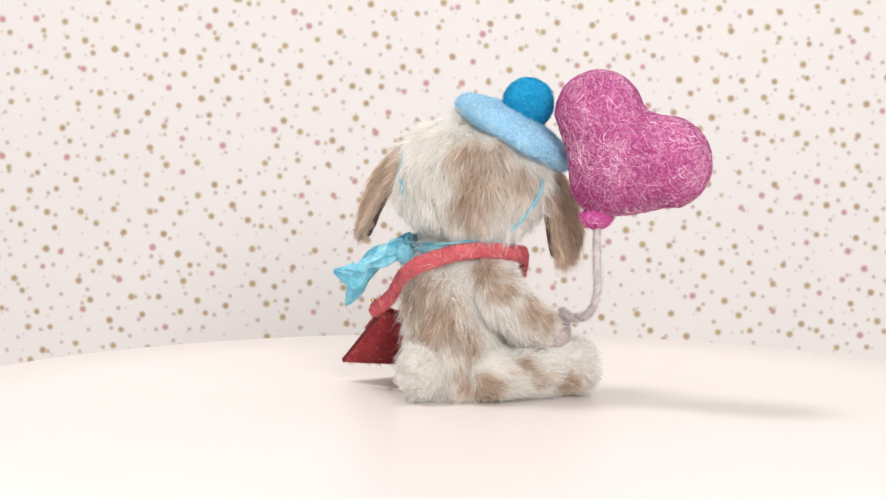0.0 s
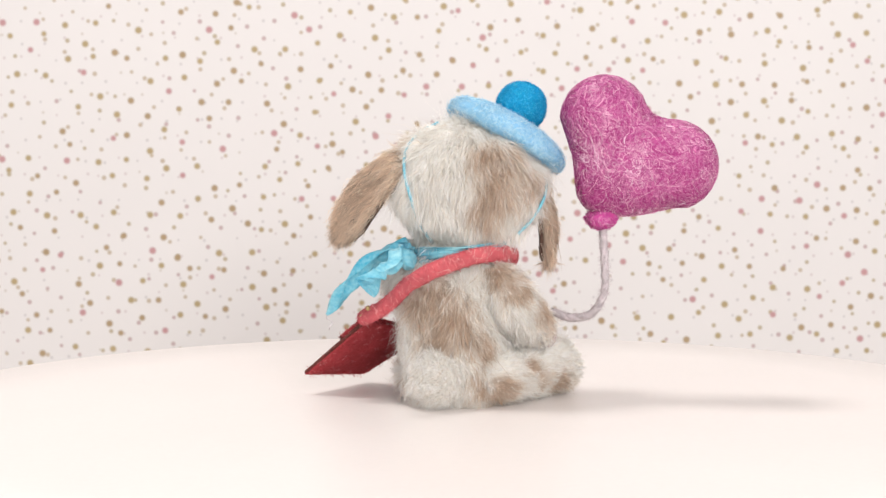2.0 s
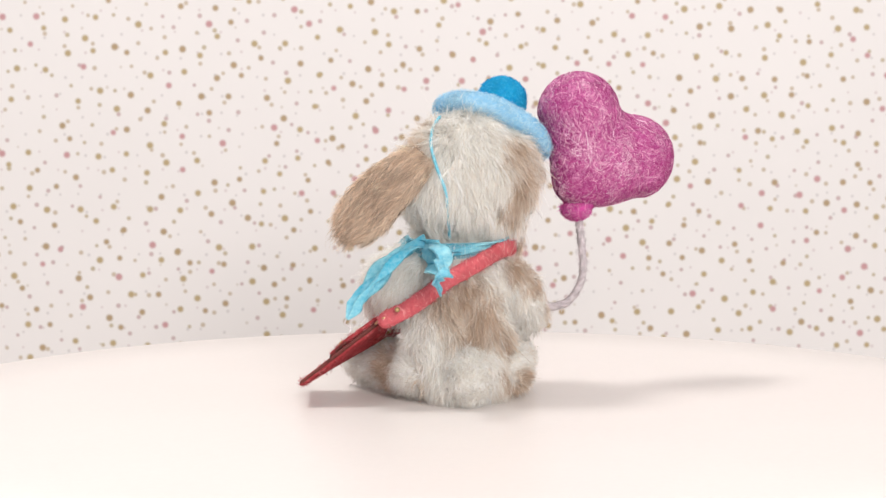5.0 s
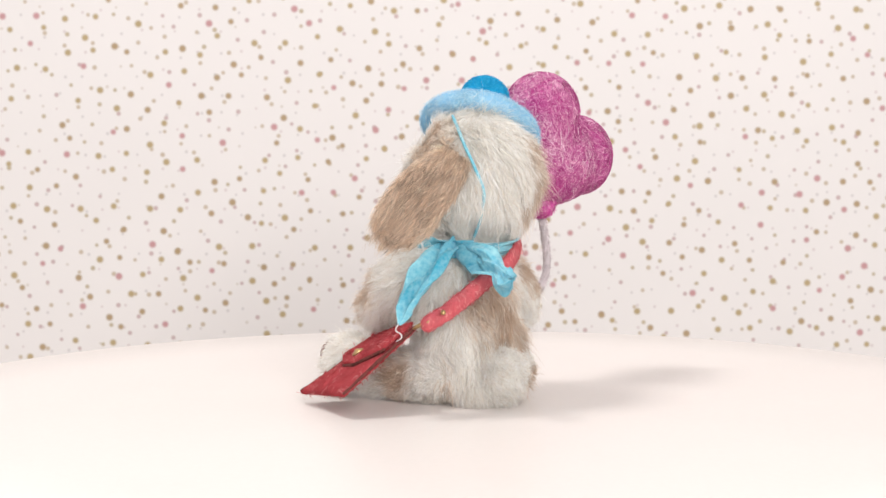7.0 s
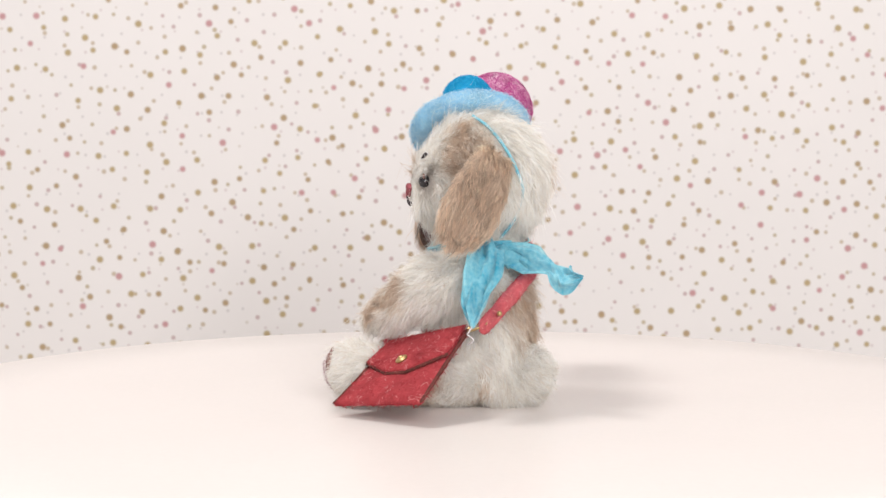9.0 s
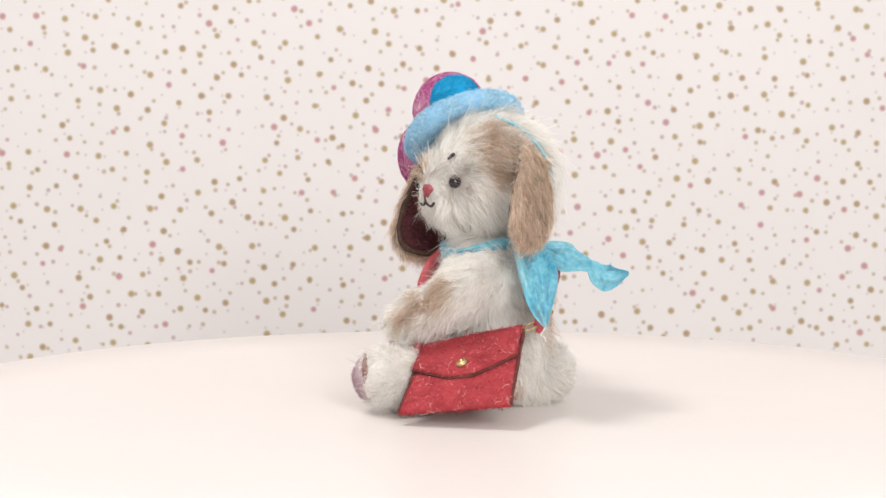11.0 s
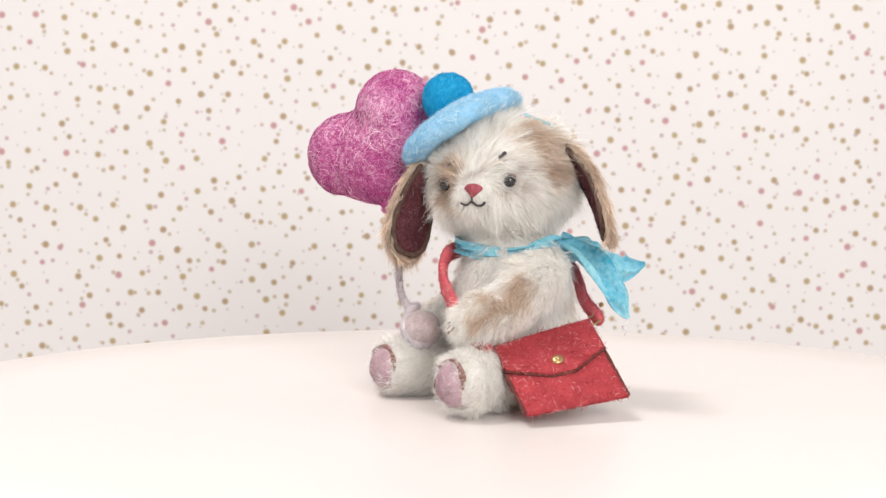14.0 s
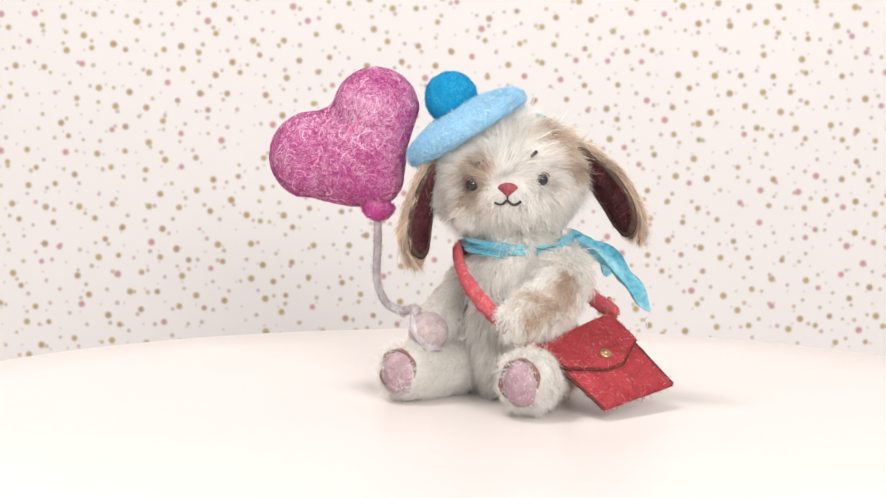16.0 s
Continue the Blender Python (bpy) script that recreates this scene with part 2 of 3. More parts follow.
paper_mat = dotted_paper("dotted_paper")
table_mat = mottled("white_laminate", (0.70, 0.650, 0.624), (0.725, 0.674, 0.647), 9.0, 0.38, 0.04, 400.0, 0, 0.36)
desk_mat = mottled("painted_board", (0.72, 0.68, 0.64), (0.78, 0.73, 0.69), 6.0, 0.5, 0.05, 300.0)
fur_mat = tinted("mohair")
felt_mat = tinted("felted_wool", 0.85, 0.25, 0.15)
dark_edge = mottled("burnt_edge", (0.06, 0.018, 0.014), (0.16, 0.04, 0.035), 500.0, 0.9, 0.8, 2000.0)
brass = mottled("aged_brass", (0.42, 0.27, 0.12), (0.55, 0.40, 0.20), 900.0, 0.38, 0.2, 2500.0, 0.9, 0.5)
# wide blue range also paints in the folds' light and shade
silk = chiffon("blue_chiffon", (0.05, 0.49, 0.67), (0.50, 0.86, 0.92))
cord_blue = mottled("blue_cord", (0.12, 0.40, 0.52), (0.20, 0.50, 0.62), 900.0, 0.8, 0.5, 2600.0)
hand_felt = mottled("greyed_rose_felt", (0.32, 0.245, 0.24), (0.52, 0.43, 0.43), 300.0, 0.9, 0.7, 1800.0, 0, 0.15, 0.2)
seam_mat = mottled("brown_seam", (0.05, 0.028, 0.022), (0.11, 0.065, 0.048), 800.0, 0.9, 0.5, 2400.0)
toe_mat = mottled("umber_shading", (0.16, 0.075, 0.06), (0.26, 0.14, 0.12), 800.0, 0.9, 0.4, 2400.0)
nose_mat = mottled("pink_embroidery", (0.19, 0.030, 0.042), (0.36, 0.085, 0.105), 700.0, 0.6, 0.6, 2600.0)
black_glass, _, _ = material("black_glass", (0.012, 0.010, 0.012), 0.06, 0, 0.6)
thread_mat = mottled("dark_thread", (0.030, 0.024, 0.028), (0.07, 0.05, 0.055), 900.0, 0.7, 0.4, 3000.0)
string_mat = mottled("lilac_grey_yarn", (0.55, 0.49, 0.51), (0.72, 0.67, 0.68), 500.0, 0.9, 0.8, 2200.0)

# ---- setting ----
def backdrop():
    """Paper sheet standing behind the table; local x, y are the paper's own width and height."""
    w, h, n = 1.5, 1.1, 2
    rows = [[(x, y, z) for x in (-w / 2 * 1000, w / 2 * 1000)] for y, z in ((-0.35e3, 0), (0.75e3, 0))]
    rows2 = [[(p[0], p[1], -0.4) for p in r] for r in rows]
    v, f = merge(grid_mesh(np.array(rows, float), False, False), grid_mesh(np.array(rows2, float)[:, ::-1], False, False))
    ob = part("backdrop", (v, f), paper_mat, None)
    ob.matrix_world = pose(0, 0.33, 0, 90, 0, 0)
    tagged(ob, "white paper backdrop printed with gold and rose dots", "backdrop", kind="structure")


def turntable():
    base = thing("turntable", "round glossy white turntable with a rounded rim", "turntable")
    prof = [(60, -9), (182, -9), (187.5, -7.5), (189.2, -5), (189.2, -2.6), (188.4, -0.9), (186.6, 0), (150, 0), (80, 0), (10, 0)]
    a = np.linspace(0, 2 * math.pi, 180, endpoint=False)
    rings = np.array([np.stack([r * np.cos(a), r * np.sin(a), z + 0 * a], -1) for r, z in prof])
    part("disc", grid_mesh(rings), table_mat, base, "")
    prof = [(120, -90), (122, -88), (122, -12), (118, -9.5)]
    rings = np.array([np.stack([r * np.cos(a[::3]), r * np.sin(a[::3]), z + 0 * a[::3]], -1) for r, z in prof])
    part("foot", grid_mesh(rings), table_mat, base, "")
    base.location = (-0.0085, -0.012, 0)
    return base


def desk():
    rings = np.array([[(x, y, z) for x, y in ((-900, -1200), (900, -1200), (900, 331), (-900, 331))] for z in (-120, -90)], float)
    ob = part("desk", grid_mesh(rings), desk_mat, None)
    tagged(ob, "plain pale painted desk under the turntable", "desk", kind="structure")


backdrop()
desk()
table = turntable()

# ---- the toy, in millimetres about the turntable's axis ----
HEAD = V(-5.2, 4.0, 68.8)
FACE = V(0.29, 0.957, 0)
LEFT = V(-0.957, 0.29, 0)
UP = V(0, 0, 1)
BODY = V(-9, 6.4, 0)
WHITE = V(0.985, 0.97, 0.93)
BEIGE = V(0.63, 0.49, 0.375)
UMBER = V(0.27, 0.19, 0.15)
GREY = V(0.62, 0.61, 0.60)


def patches(spots, p, rough=2.2, seed=1):
    """How beige a place is: soft spots (centre, radius) with ragged rims."""
    q = p + np.stack([clouds(p, 6, seed + k) for k in (1, 2, 3)], -1) * rough
    out = np.zeros(len(p))
    for c, r in spots:
        d = np.linalg.norm((q - np.array(c)), axis=1) / r
        out = np.maximum(out, np.clip((1.55 - d) / 1.15, 0, 1))
    return out


def furry(name, shape, parent, count, length, spots, comb, label="", width=0.17, stand=0.5, wild=0.28, seed=1, base=WHITE, patch=BEIGE, avoid=(), only=None, streak=0.06, wave=0.45, smudges=()):
    v, f = shape
    v, f = shape = outwards(shape)
    lock = 12
    locks = count // lock
    p, n = scatter(v, f, locks)
    if only is not None:
        ok = n @ only > -0.2
        p, n = p[ok], n[ok]
    locks = len(p)
    cmb = comb(p)
    cmb = unit(cmb - (cmb * n).sum(1, keepdims=True) * n)
    swirl = np.stack([clouds(p, 12, seed + 20 + k) for k in range(3)], -1) * wave
    d = unit(n * stand + cmb * 0.8 + swirl + rng.normal(size=p.shape) * wild)
    b = unit(n * stand * 0.25 + cmb + swirl * 1.2 + rng.normal(size=p.shape) * wild * 1.5 + V(0, 0, -0.12))
    ln = length * rng.uniform(0.6, 1.25, locks)
    for c, r, k in avoid:
        near = np.linalg.norm(p - np.array(c), axis=1) < r
        ln = np.where(near, ln * k, ln)
    # each lock: hairs rooted round it that lean together towards its tip, some of them loose
    rep = lambda q: np.repeat(q, lock, 0)
    count = locks * lock
    side = np.cross(rep(n), rng.normal(size=(count, 3))) * 0.8
    loose = np.where(rng.random((count, 1)) < 0.35, 1.2, 0.4)
    ln = rep(ln) * rng.uniform(0.55, 1.2, count)
    ln = np.where(rng.random(count) < 0.02, ln * 1.7, ln)
    tip = unit(rep(b) + rng.normal(size=(count, 3)) * wild * 1.6 * loose - side * 0.35 / np.maximum(ln, 1)[:, None])
    d = unit(rep(d) + rng.normal(size=(count, 3)) * wild * 1.2 * loose - side * 0.2 / np.maximum(ln, 1)[:, None])
    p = rep(p) + side - rep(n) * 0.25
    w = width * rng.uniform(0.55, 1.3, count)
    hv, quads, tris = blades(p, d, tip, ln, w)
    tone = rep(rng.normal(size=(locks, 1)))
    # colour: patches, grey undertone in streaks, hair by hair
    def colour(q, jitter, tone=0.0):
        k = patches(spots, q, seed=seed)[:, None]
        k = np.clip(k + rng.normal(size=k.shape) * 0.24 * jitter, 0, 1)
        c = base * (1 - k) + patch * k
        g = np.clip(clouds(q, 5, seed + 9) * 0.5 - 0.1, 0, 0.6)[:, None]
        c = c * (1 - g * 0.2) + GREY * g * 0.2
        if smudges:
            k = patches(smudges, q, 1.0, seed + 3)[:, None] * 0.75
            c = c * (1 - k) + UMBER * k
        return c * (1 + rng.normal(size=(len(q), 1)) * 0.08 * jitter + tone * streak)
    ht = np.repeat(colour(p, 1.0, tone), 5, 0)
    # skin tinted darker than its hairs: shade of the gaps put into colour
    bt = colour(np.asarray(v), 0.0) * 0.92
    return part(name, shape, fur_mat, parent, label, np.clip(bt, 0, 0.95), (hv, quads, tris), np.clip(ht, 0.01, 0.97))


def head_shape(d):
    muzzle = unit(FACE + V(0, 0, -0.22))
    ang = np.arccos(np.clip(d @ muzzle, -1, 1))
    cheek = np.arccos(np.clip(np.maximum(d @ unit(FACE + LEFT * 0.8 + V(0, 0, -0.6)), d @ unit(FACE - LEFT * 0.8 + V(0, 0, -0.6))), -1, 1))
    return 1 + 0.22 * np.exp(-(ang / 0.48) ** 2) + 0.06 * np.exp(-(cheek / 0.5) ** 2) + 0.012 * clouds(d * 20, 11, 4)


HEAD_R = (22.4, 18.8, 19.6)
HEAD_AX = (LEFT * HEAD_R[0], FACE * HEAD_R[1], UP * HEAD_R[2])


def on_head(p, lift=0.0):
    """The place on the head's skin in the direction of p, lifted by some millimetres."""
    d = np.array(p, float) - HEAD
    e = np.array([d @ LEFT / HEAD_R[0], d @ FACE / HEAD_R[1], d[2] / HEAD_R[2]])
    s = head_shape(unit(d)[None, :])[0] / np.linalg.norm(e)
    return HEAD + d * s + unit(d) * lift


def torso_shape():
    prof = [(1.2, 11.5), (3, 14.2), (8, 15.8), (14, 16.2), (21, 16.4), (29, 16.4), (37, 16.2), (43, 15), (48, 12.5), (52, 8)]
    a = np.linspace(0, 2 * math.pi, 48, endpoint=False)
    fwd, lft = V(0.8, 0.6, 0), V(-0.6, 0.8, 0)
    rings = []
    for z, r in prof:
        lean = (z - 20) * 0.06
        c = BODY + fwd * (-1.2 + lean * 0.2) + V(lean * 0.3, lean * 1.2, z)
        rings.append([c + fwd * math.cos(t) * r * 0.93 + lft * math.sin(t) * r * 0.97 for t in a])
    rings = np.array(rings)
    p = rings.reshape(-1, 3)
    out = unit(p - (BODY + V(0, 0, 22)))
    return grid_mesh((p + out * (0.6 * clouds(p, 14, 2))[:, None]).reshape(rings.shape))


def ear(name, parent, top, tip, wide, outer, seed, count):
    """A flat drooping ear: furry outside, a felted plum lining with a dark rolled rim inside."""
    top, tip = np.array(top, float), np.array(tip, float)
    n = unit(outer)
    ax = tip - top
    n = unit(n - (n @ unit(ax)) * unit(ax))
    side = np.cross(unit(ax), n)
    s = np.linspace(0, 1, 14)
    half = wide * np.interp(s, [0, 0.15, 0.45, 0.75, 0.92, 1], [0.55, 0.72, 0.92, 1.0, 0.78, 0.35])
    bow = lambda q: n * (2.2 * math.sin(q * math.pi))
    left_rim = [top + ax * q + side * h + bow(q) for q, h in zip(s, half)]
    right_rim = [top + ax * q - side * h + bow(q) for q, h in zip(s, half)]
    outline = left_rim + right_rim[::-1]
    holder = furry(name, plate(np.array(outline) + n * 0.6, 1.6, n, 0.8), parent, count, 4.8,
                   [(tip + (top - tip) * 0.55, 15.0), (tip, 13.0)], lambda p: np.repeat(unit(ax)[None], len(p), 0),
                   "long beige mohair ear", 0.16, 0.2, 0.13, seed, V(0.84, 0.72, 0.60), V(0.66, 0.525, 0.415), only=n, streak=0.2, wave=0.15)
    c = np.array(outline).mean(0)
    c = c + side * (0.8 if side[1] < 0 else -0.8)
    inner = [c + (q - c) * 0.84 - n * 0.6 for q in np.array(outline)]
    fuzz("ear_lining", plate(inner, 1.0, n, 0.8), holder, 2600, 2.4, [V(0.07, 0.022, 0.027), V(0.12, 0.04, 0.047), V(0.20, 0.085, 0.092)], "plum felted ear lining", 0.3, 0.16, 0.25, 5, V(0.115, 0.038, 0.045), 8, seed)
    rim = [c + (q - c) * 0.88 - n * 0.7 for q in left_rim + right_rim[::-1]]
    part("ear_seam", tube(rim, [0.95] * 2, 60, 8, 1.0, n, wob=0.2), seam_mat, holder, "dark shaded seam")
    return holder


def toy():
    t = thing("stuffed_toy", "sitting white and beige mohair toy puppy with drooping ears", "stuffed toy")
    back_spots = [((-6, -15, 80), 6.5), ((-4.5, -17, 71), 6.8), ((-7, -16, 62.5), 5.8), ((0, -16.5, 77), 5.6), ((8.5, -13, 70), 5.6), ((-24, 14, 83.5), 6.0),
                  ((-17.5, 18.5, 79), 5.5), ((-22.5, 17, 76), 5.5), ((-15, 16, 83), 5.0), ((-20.5, 20, 72.5), 4.0), ((7.5, 21, 70.5), 4.2), ((9.2, 20.5, 66), 4.5), ((9.5, 20, 62.5), 3.2)]
    smudges = [(on_head((-10.4, 22.5, 68.4)), 3.1), (on_head((9.4, 20, 66.9)), 3.1), (on_head((0.2, 26, 69.8)), 1.8)]
    muz = on_head(HEAD + FACE * 20 + V(0, 0, -5))

    def comb_head(p):
        away = unit(p - (HEAD + FACE * 24 + V(0, 0, -2)))
        k = np.clip((p - HEAD) @ FACE / 20, -0.2, 1)[:, None]
        return away * (0.35 + k) + V(0, 0, -1.0) * (1 - 0.55 * k)

    bare = [(muz, 8.0, 0.55), ((0.4, 27, 65.5), 3.6, 0.5), (on_head((-10.4, 22.5, 68.4)), 3.8, 0.34), (on_head((9.4, 20, 66.9)), 3.8, 0.34)]
    head = furry("head", ball(HEAD, HEAD_AX, 34, 52, head_shape), t, 130000, 7.0, back_spots, comb_head,
                 "white mohair head with beige patches", 0.16, 0.20, 0.15, 11, avoid=bare, smudges=smudges)
    for name, c in (("eye", (-10.4, 22.5, 68.4)), ("eye", (9.4, 20.0, 66.9))):
        q = on_head(c, 0.4)
        out = unit(q - HEAD)
        part(name, ball(q, (V(1, 0, 0) * 1.9, V(0, 1, 0) * 1.9, UP * 1.9), 14, 20), black_glass, head, "shiny black bead eye")
        lid = [q + LEFT * 2.3 * math.cos(a) + UP * (1.9 * math.sin(a) + 0.2) + out * 0.4 for a in np.linspace(0.5, 2.7, 7)]
        part("eyelid", tube(lid, [0.22, 0.4, 0.22], 16, 8), toe_mat, head, "dark shaded eyelid")
    # embroidered nose, mouth and brows
    nz = on_head((0.4, 28, 65.6), 0.35)
    o = []
    for a in np.linspace(0, 2 * math.pi, 26, endpoint=False):
        x, y = math.cos(a), math.sin(a)
        squeeze = 1.0 if y > 0 else 1 + y * 0.75
        o.append(nz + LEFT * 3.0 * x * squeeze + UP * (1.7 * y if y > 0 else 2.5 * y) - FACE * abs(x) * 0.9)
    part("nose", plate(o, 1.5, FACE, 1.2, bulge=0.7), nose_mat, head, "pink embroidered triangular nose")
    lips = [(4.4, -4.6), (3.0, -5.2), (1.5, -4.9), (0.2, -3.9), (-1.5, -5.3), (-3.2, -5.5), (-4.6, -4.6)]
    pts = [on_head(nz - LEFT * a * 0.85 + UP * b * 0.92, 1.0) for a, b in lips]
    part("mouth", tube(pts, [0.3, 0.36, 0.42], 40, 8), thread_mat, head, "dark stitched smiling mouth")
    part("mouth_seam", tube([on_head(nz + UP * -2.2, 1.0), on_head(nz + UP * -4.1, 0.9)], [0.28, 0.28], 6, 8), thread_mat, head)
    for a, b in (((-8.0, 25, 75.6), (-9.6, 25, 77.0)), ((8.2, 24, 74.6), (9.6, 23, 73.2))):
        part("eyebrow", tube([on_head(a, 1.4), on_head(b, 1.6)], [0.42, 0.62], 6, 8), thread_mat, head, "small dark stitched eyebrow")
    # ears
    ear("ear", t, (-26.0, 7.0, 76.5), (-40.5, 26.0, 52.0), 8.6, (-0.97, -0.22, 0.25), 31, 30000)
    ear("ear", t, (17.4, 6.0, 73.0), (24.8, 9.0, 43.4), 8.6, (0.80, -0.58, 0.15), 37, 26000)
    # body
    spots = [((-23, -2.6, 31), 6.2), ((-20, -7, 24.5), 6.0), ((-21.5, -5, 37), 6.0), ((-15, -8.2, 30), 5.8), ((-12, -8.5, 22), 4.0), ((-7.5, -10, 19), 4.5), ((-25.5, 3, 34), 4.5), ((-20.8, -5, 20), 4.5),
             ((-24, 14, 7), 4.5), ((-6, -10, 8), 4)]
    furry("torso", torso_shape(), t, 100000, 6.6, spots, lambda p: np.repeat(V(0, 0, -1)[None], len(p), 0) + unit(p - BODY - V(0, 0, 25)) * V(0.3, 0.3, 0),
          "plump white torso with beige back patches", 0.16, 0.22, 0.20, 41)
    furry("tail", ball((-20.6, -6.3, 9.6), (V(7.2, 0, 0), V(0, 6.8, 0), V(0, 0, 7.8)), 18, 24), t, 20000, 3.8, [], lambda p: p - V(-10, 0, 14),
          "fluffy round white tail", 0.17, 0.4, 0.3, 45)
    # arms: one lies over the bag, one holds the balloon's string
    def along(a, b):
        d = unit(np.array(b, float) - np.array(a, float))
        return lambda p: np.repeat(d[None], len(p), 0) + V(0, 0, -0.25)

    left = furry("arm", tube([(-18.5, 13, 43), (-18.5, 21, 39.5), (-14, 28, 34), (-7, 32.5, 29.5), (-1, 35.5, 27)], [6.8, 8.0, 7.8, 6.4, 5.0], 26, 26, wob=0.3), t, 46000, 5.2,
                 [((-14.5, 35, 36.5), 4.6), ((-8, 38.5, 31.5), 4.2), ((-11, 37, 34.4), 4.2), ((-17, 34, 38.5), 3.6), ((-4.5, 39, 29.5), 3.0)], along((-21, 15, 44), (1, 37, 24)), "bent white arm with a beige patch", 0.16, 0.22, 0.2, 51)
    right = furry("arm", tube([(0.5, -4, 41), (4, -8, 34), (10, -6, 27), (16, 0, 23)], [5.6, 7.0, 6.9, 5.4], 26, 26, wob=0.3), t, 42000, 4.8,
                  [((-1.5, -10.5, 41.5), 4.4), ((2.4, -14, 37.5), 4.2), ((13.5, -11.5, 30), 4.4), ((15.5, -6, 26.5), 4.2)], along((0, -9, 40), (18, 2, 22)), "bent white arm with beige patches", 0.16, 0.22, 0.2, 53)
    for k in (-1, 0, 1):
        q = V(3.2, 38.2, 27.0) + V(-0.3, 1.0, -1.0) * k * 1.2
        part("claw_stitch", tube([q, q + V(1.5, 0.6, -1.6)], [0.3, 0.42], 6, 8), toe_mat, left, "short umber claw stitch")
        q = V(22.2, 9.4, 19.8) + V(-1.7, 0.9, 0) * k
        part("claw_stitch", tube([q, q + V(0.4, 0.5, -2.2)], [0.3, 0.4], 6, 8), toe_mat, right, "short umber claw stitch")
    part("hand_pad", ball((20.2, 6.0, 20.8), (V(5.6, 2.6, 0), V(-2.6, 5.6, 0.5), V(0, 0, 6.3)), 18, 24), hand_felt, right, "grey rose felt paw gripping the string")
    # legs, with felt soles
    for a, b, seed, cnt, sp in (((-17, 14, 9.0), (-1.5, 45.0, 10.6), 61, 40000, [((-12, 22, 4), 5), ((-18.5, 27, 8.7), 5.5)]), ((0, -7, 9.2), (27.5, 8.8, 9.4), 63, 38000, [((11.6, -9.8, 12), 4.0), ((26, 0, 5), 4.0), ((-2, -13, 5), 4.5), ((17, -6, 6), 3.2)])):
        a, b = np.array(a, float), np.array(b, float)
        d = unit(b - a)
        leg = furry("leg", tube([a, a * 0.6 + b * 0.4 + V(0, 0, -0.8), b * 0.85 + a * 0.15, b], [7.6, 7.4, 8.2, 8.5], 24, 26, wob=0.25), t, cnt, 4.0, sp,
                    along(a, b), "stubby outstretched white leg", 0.16, 0.26, 0.22, seed, avoid=[(b + d * 8, 7.0, 0.6)])
        d = unit(V(0.6, 0.8, 0.05))
        sd = unit(np.cross(d, UP))
        up = np.cross(sd, d)
        c = b + d * 2.6
        sole = fuzz("sole", ball(c, (sd * 6.1, up * 7.3, d * 6.5), 22, 30, lambda q: 1 + 0.03 * clouds(q * 8, 5, 3)), leg, 1800, 2.2,
                    [V(0.46, 0.31, 0.35), V(0.58, 0.42, 0.46), V(0.72, 0.58, 0.61)], "pink felt sole", 0.5, 0.14, 0.25, 5, V(0.52, 0.36, 0.40), 5, seed, 1 / 7)
        arc = [c + sd * 5.6 * math.cos(q) + up * 6.7 * math.sin(q) + d * 3.0 for q in np.linspace(-0.7, 3.3, 15)]
        part("toe_shading", tube(arc, [0.2, 0.8, 0.35, 0.9, 0.3, 0.85, 0.45, 0.9, 0.2], 60, 8, wob=0.3, seed=seed), toe_mat, sole, "umber shaded toe rim")
    return t


def fuzz(name, shape, parent, count, reach, tones, label, curl=1.0, width=0.13, lift=0.25, steps=5, base=V(0.5, 0.5, 0.5), shade=12, seed=1, bow=0.0, settle=None):
    """Needle-felted wool: a body with loose curly fibres lying on it."""
    v, f = shape = outwards(shape)
    p, n = scatter(v, f, count)
    t = unit(np.cross(n, rng.normal(size=p.shape)))
    b = np.cross(n, t)
    turn = rng.normal(size=(count, 1)) * curl
    ln = reach * rng.uniform(0.5, 1.3, (count, 1))
    pts = []
    q = p + n * rng.uniform(-0.05, lift, (count, 1))
    a = np.zeros((count, 1))
    for i in range(steps):
        pts.append(q.copy())
        a = a + turn
        q = q + (t * np.cos(a) + b * np.sin(a)) * ln / steps + n * rng.normal(size=(count, 1)) * lift * 0.35 - n * (0.012 * reach * i) - n * (bow * (ln / steps) ** 2 * (i + 0.5))
    pts = np.stack(pts, 1)
    if settle is not None:
        high = lift * np.sin(np.linspace(0.15, 3.0, steps))[None] * rng.uniform(0.1, 1.0, (count, 1))
        pts = settle(pts.reshape(-1, 3), high.ravel()).reshape(pts.shape)
    hv, quads = ribbons(pts, width * rng.uniform(0.6, 1.3, count), n)
    tones = np.array(tones)
    k = np.clip(rng.random(count) * 0.8 + 0.2 * clouds(p, shade, seed), 0, 0.999)
    ht = tones[(k * len(tones)).astype(int)] * (1 + rng.normal(size=(count, 1)) * 0.08)
    bt = np.repeat(np.array(base)[None], len(v), 0) * (1 + 0.18 * clouds(v, shade, seed + 2))[:, None]
    return part(name, shape, felt_mat, parent, label, np.clip(bt, 0, 0.9), (hv, quads), np.clip(np.repeat(ht, 2 * steps, 0), 0.005, 0.92))


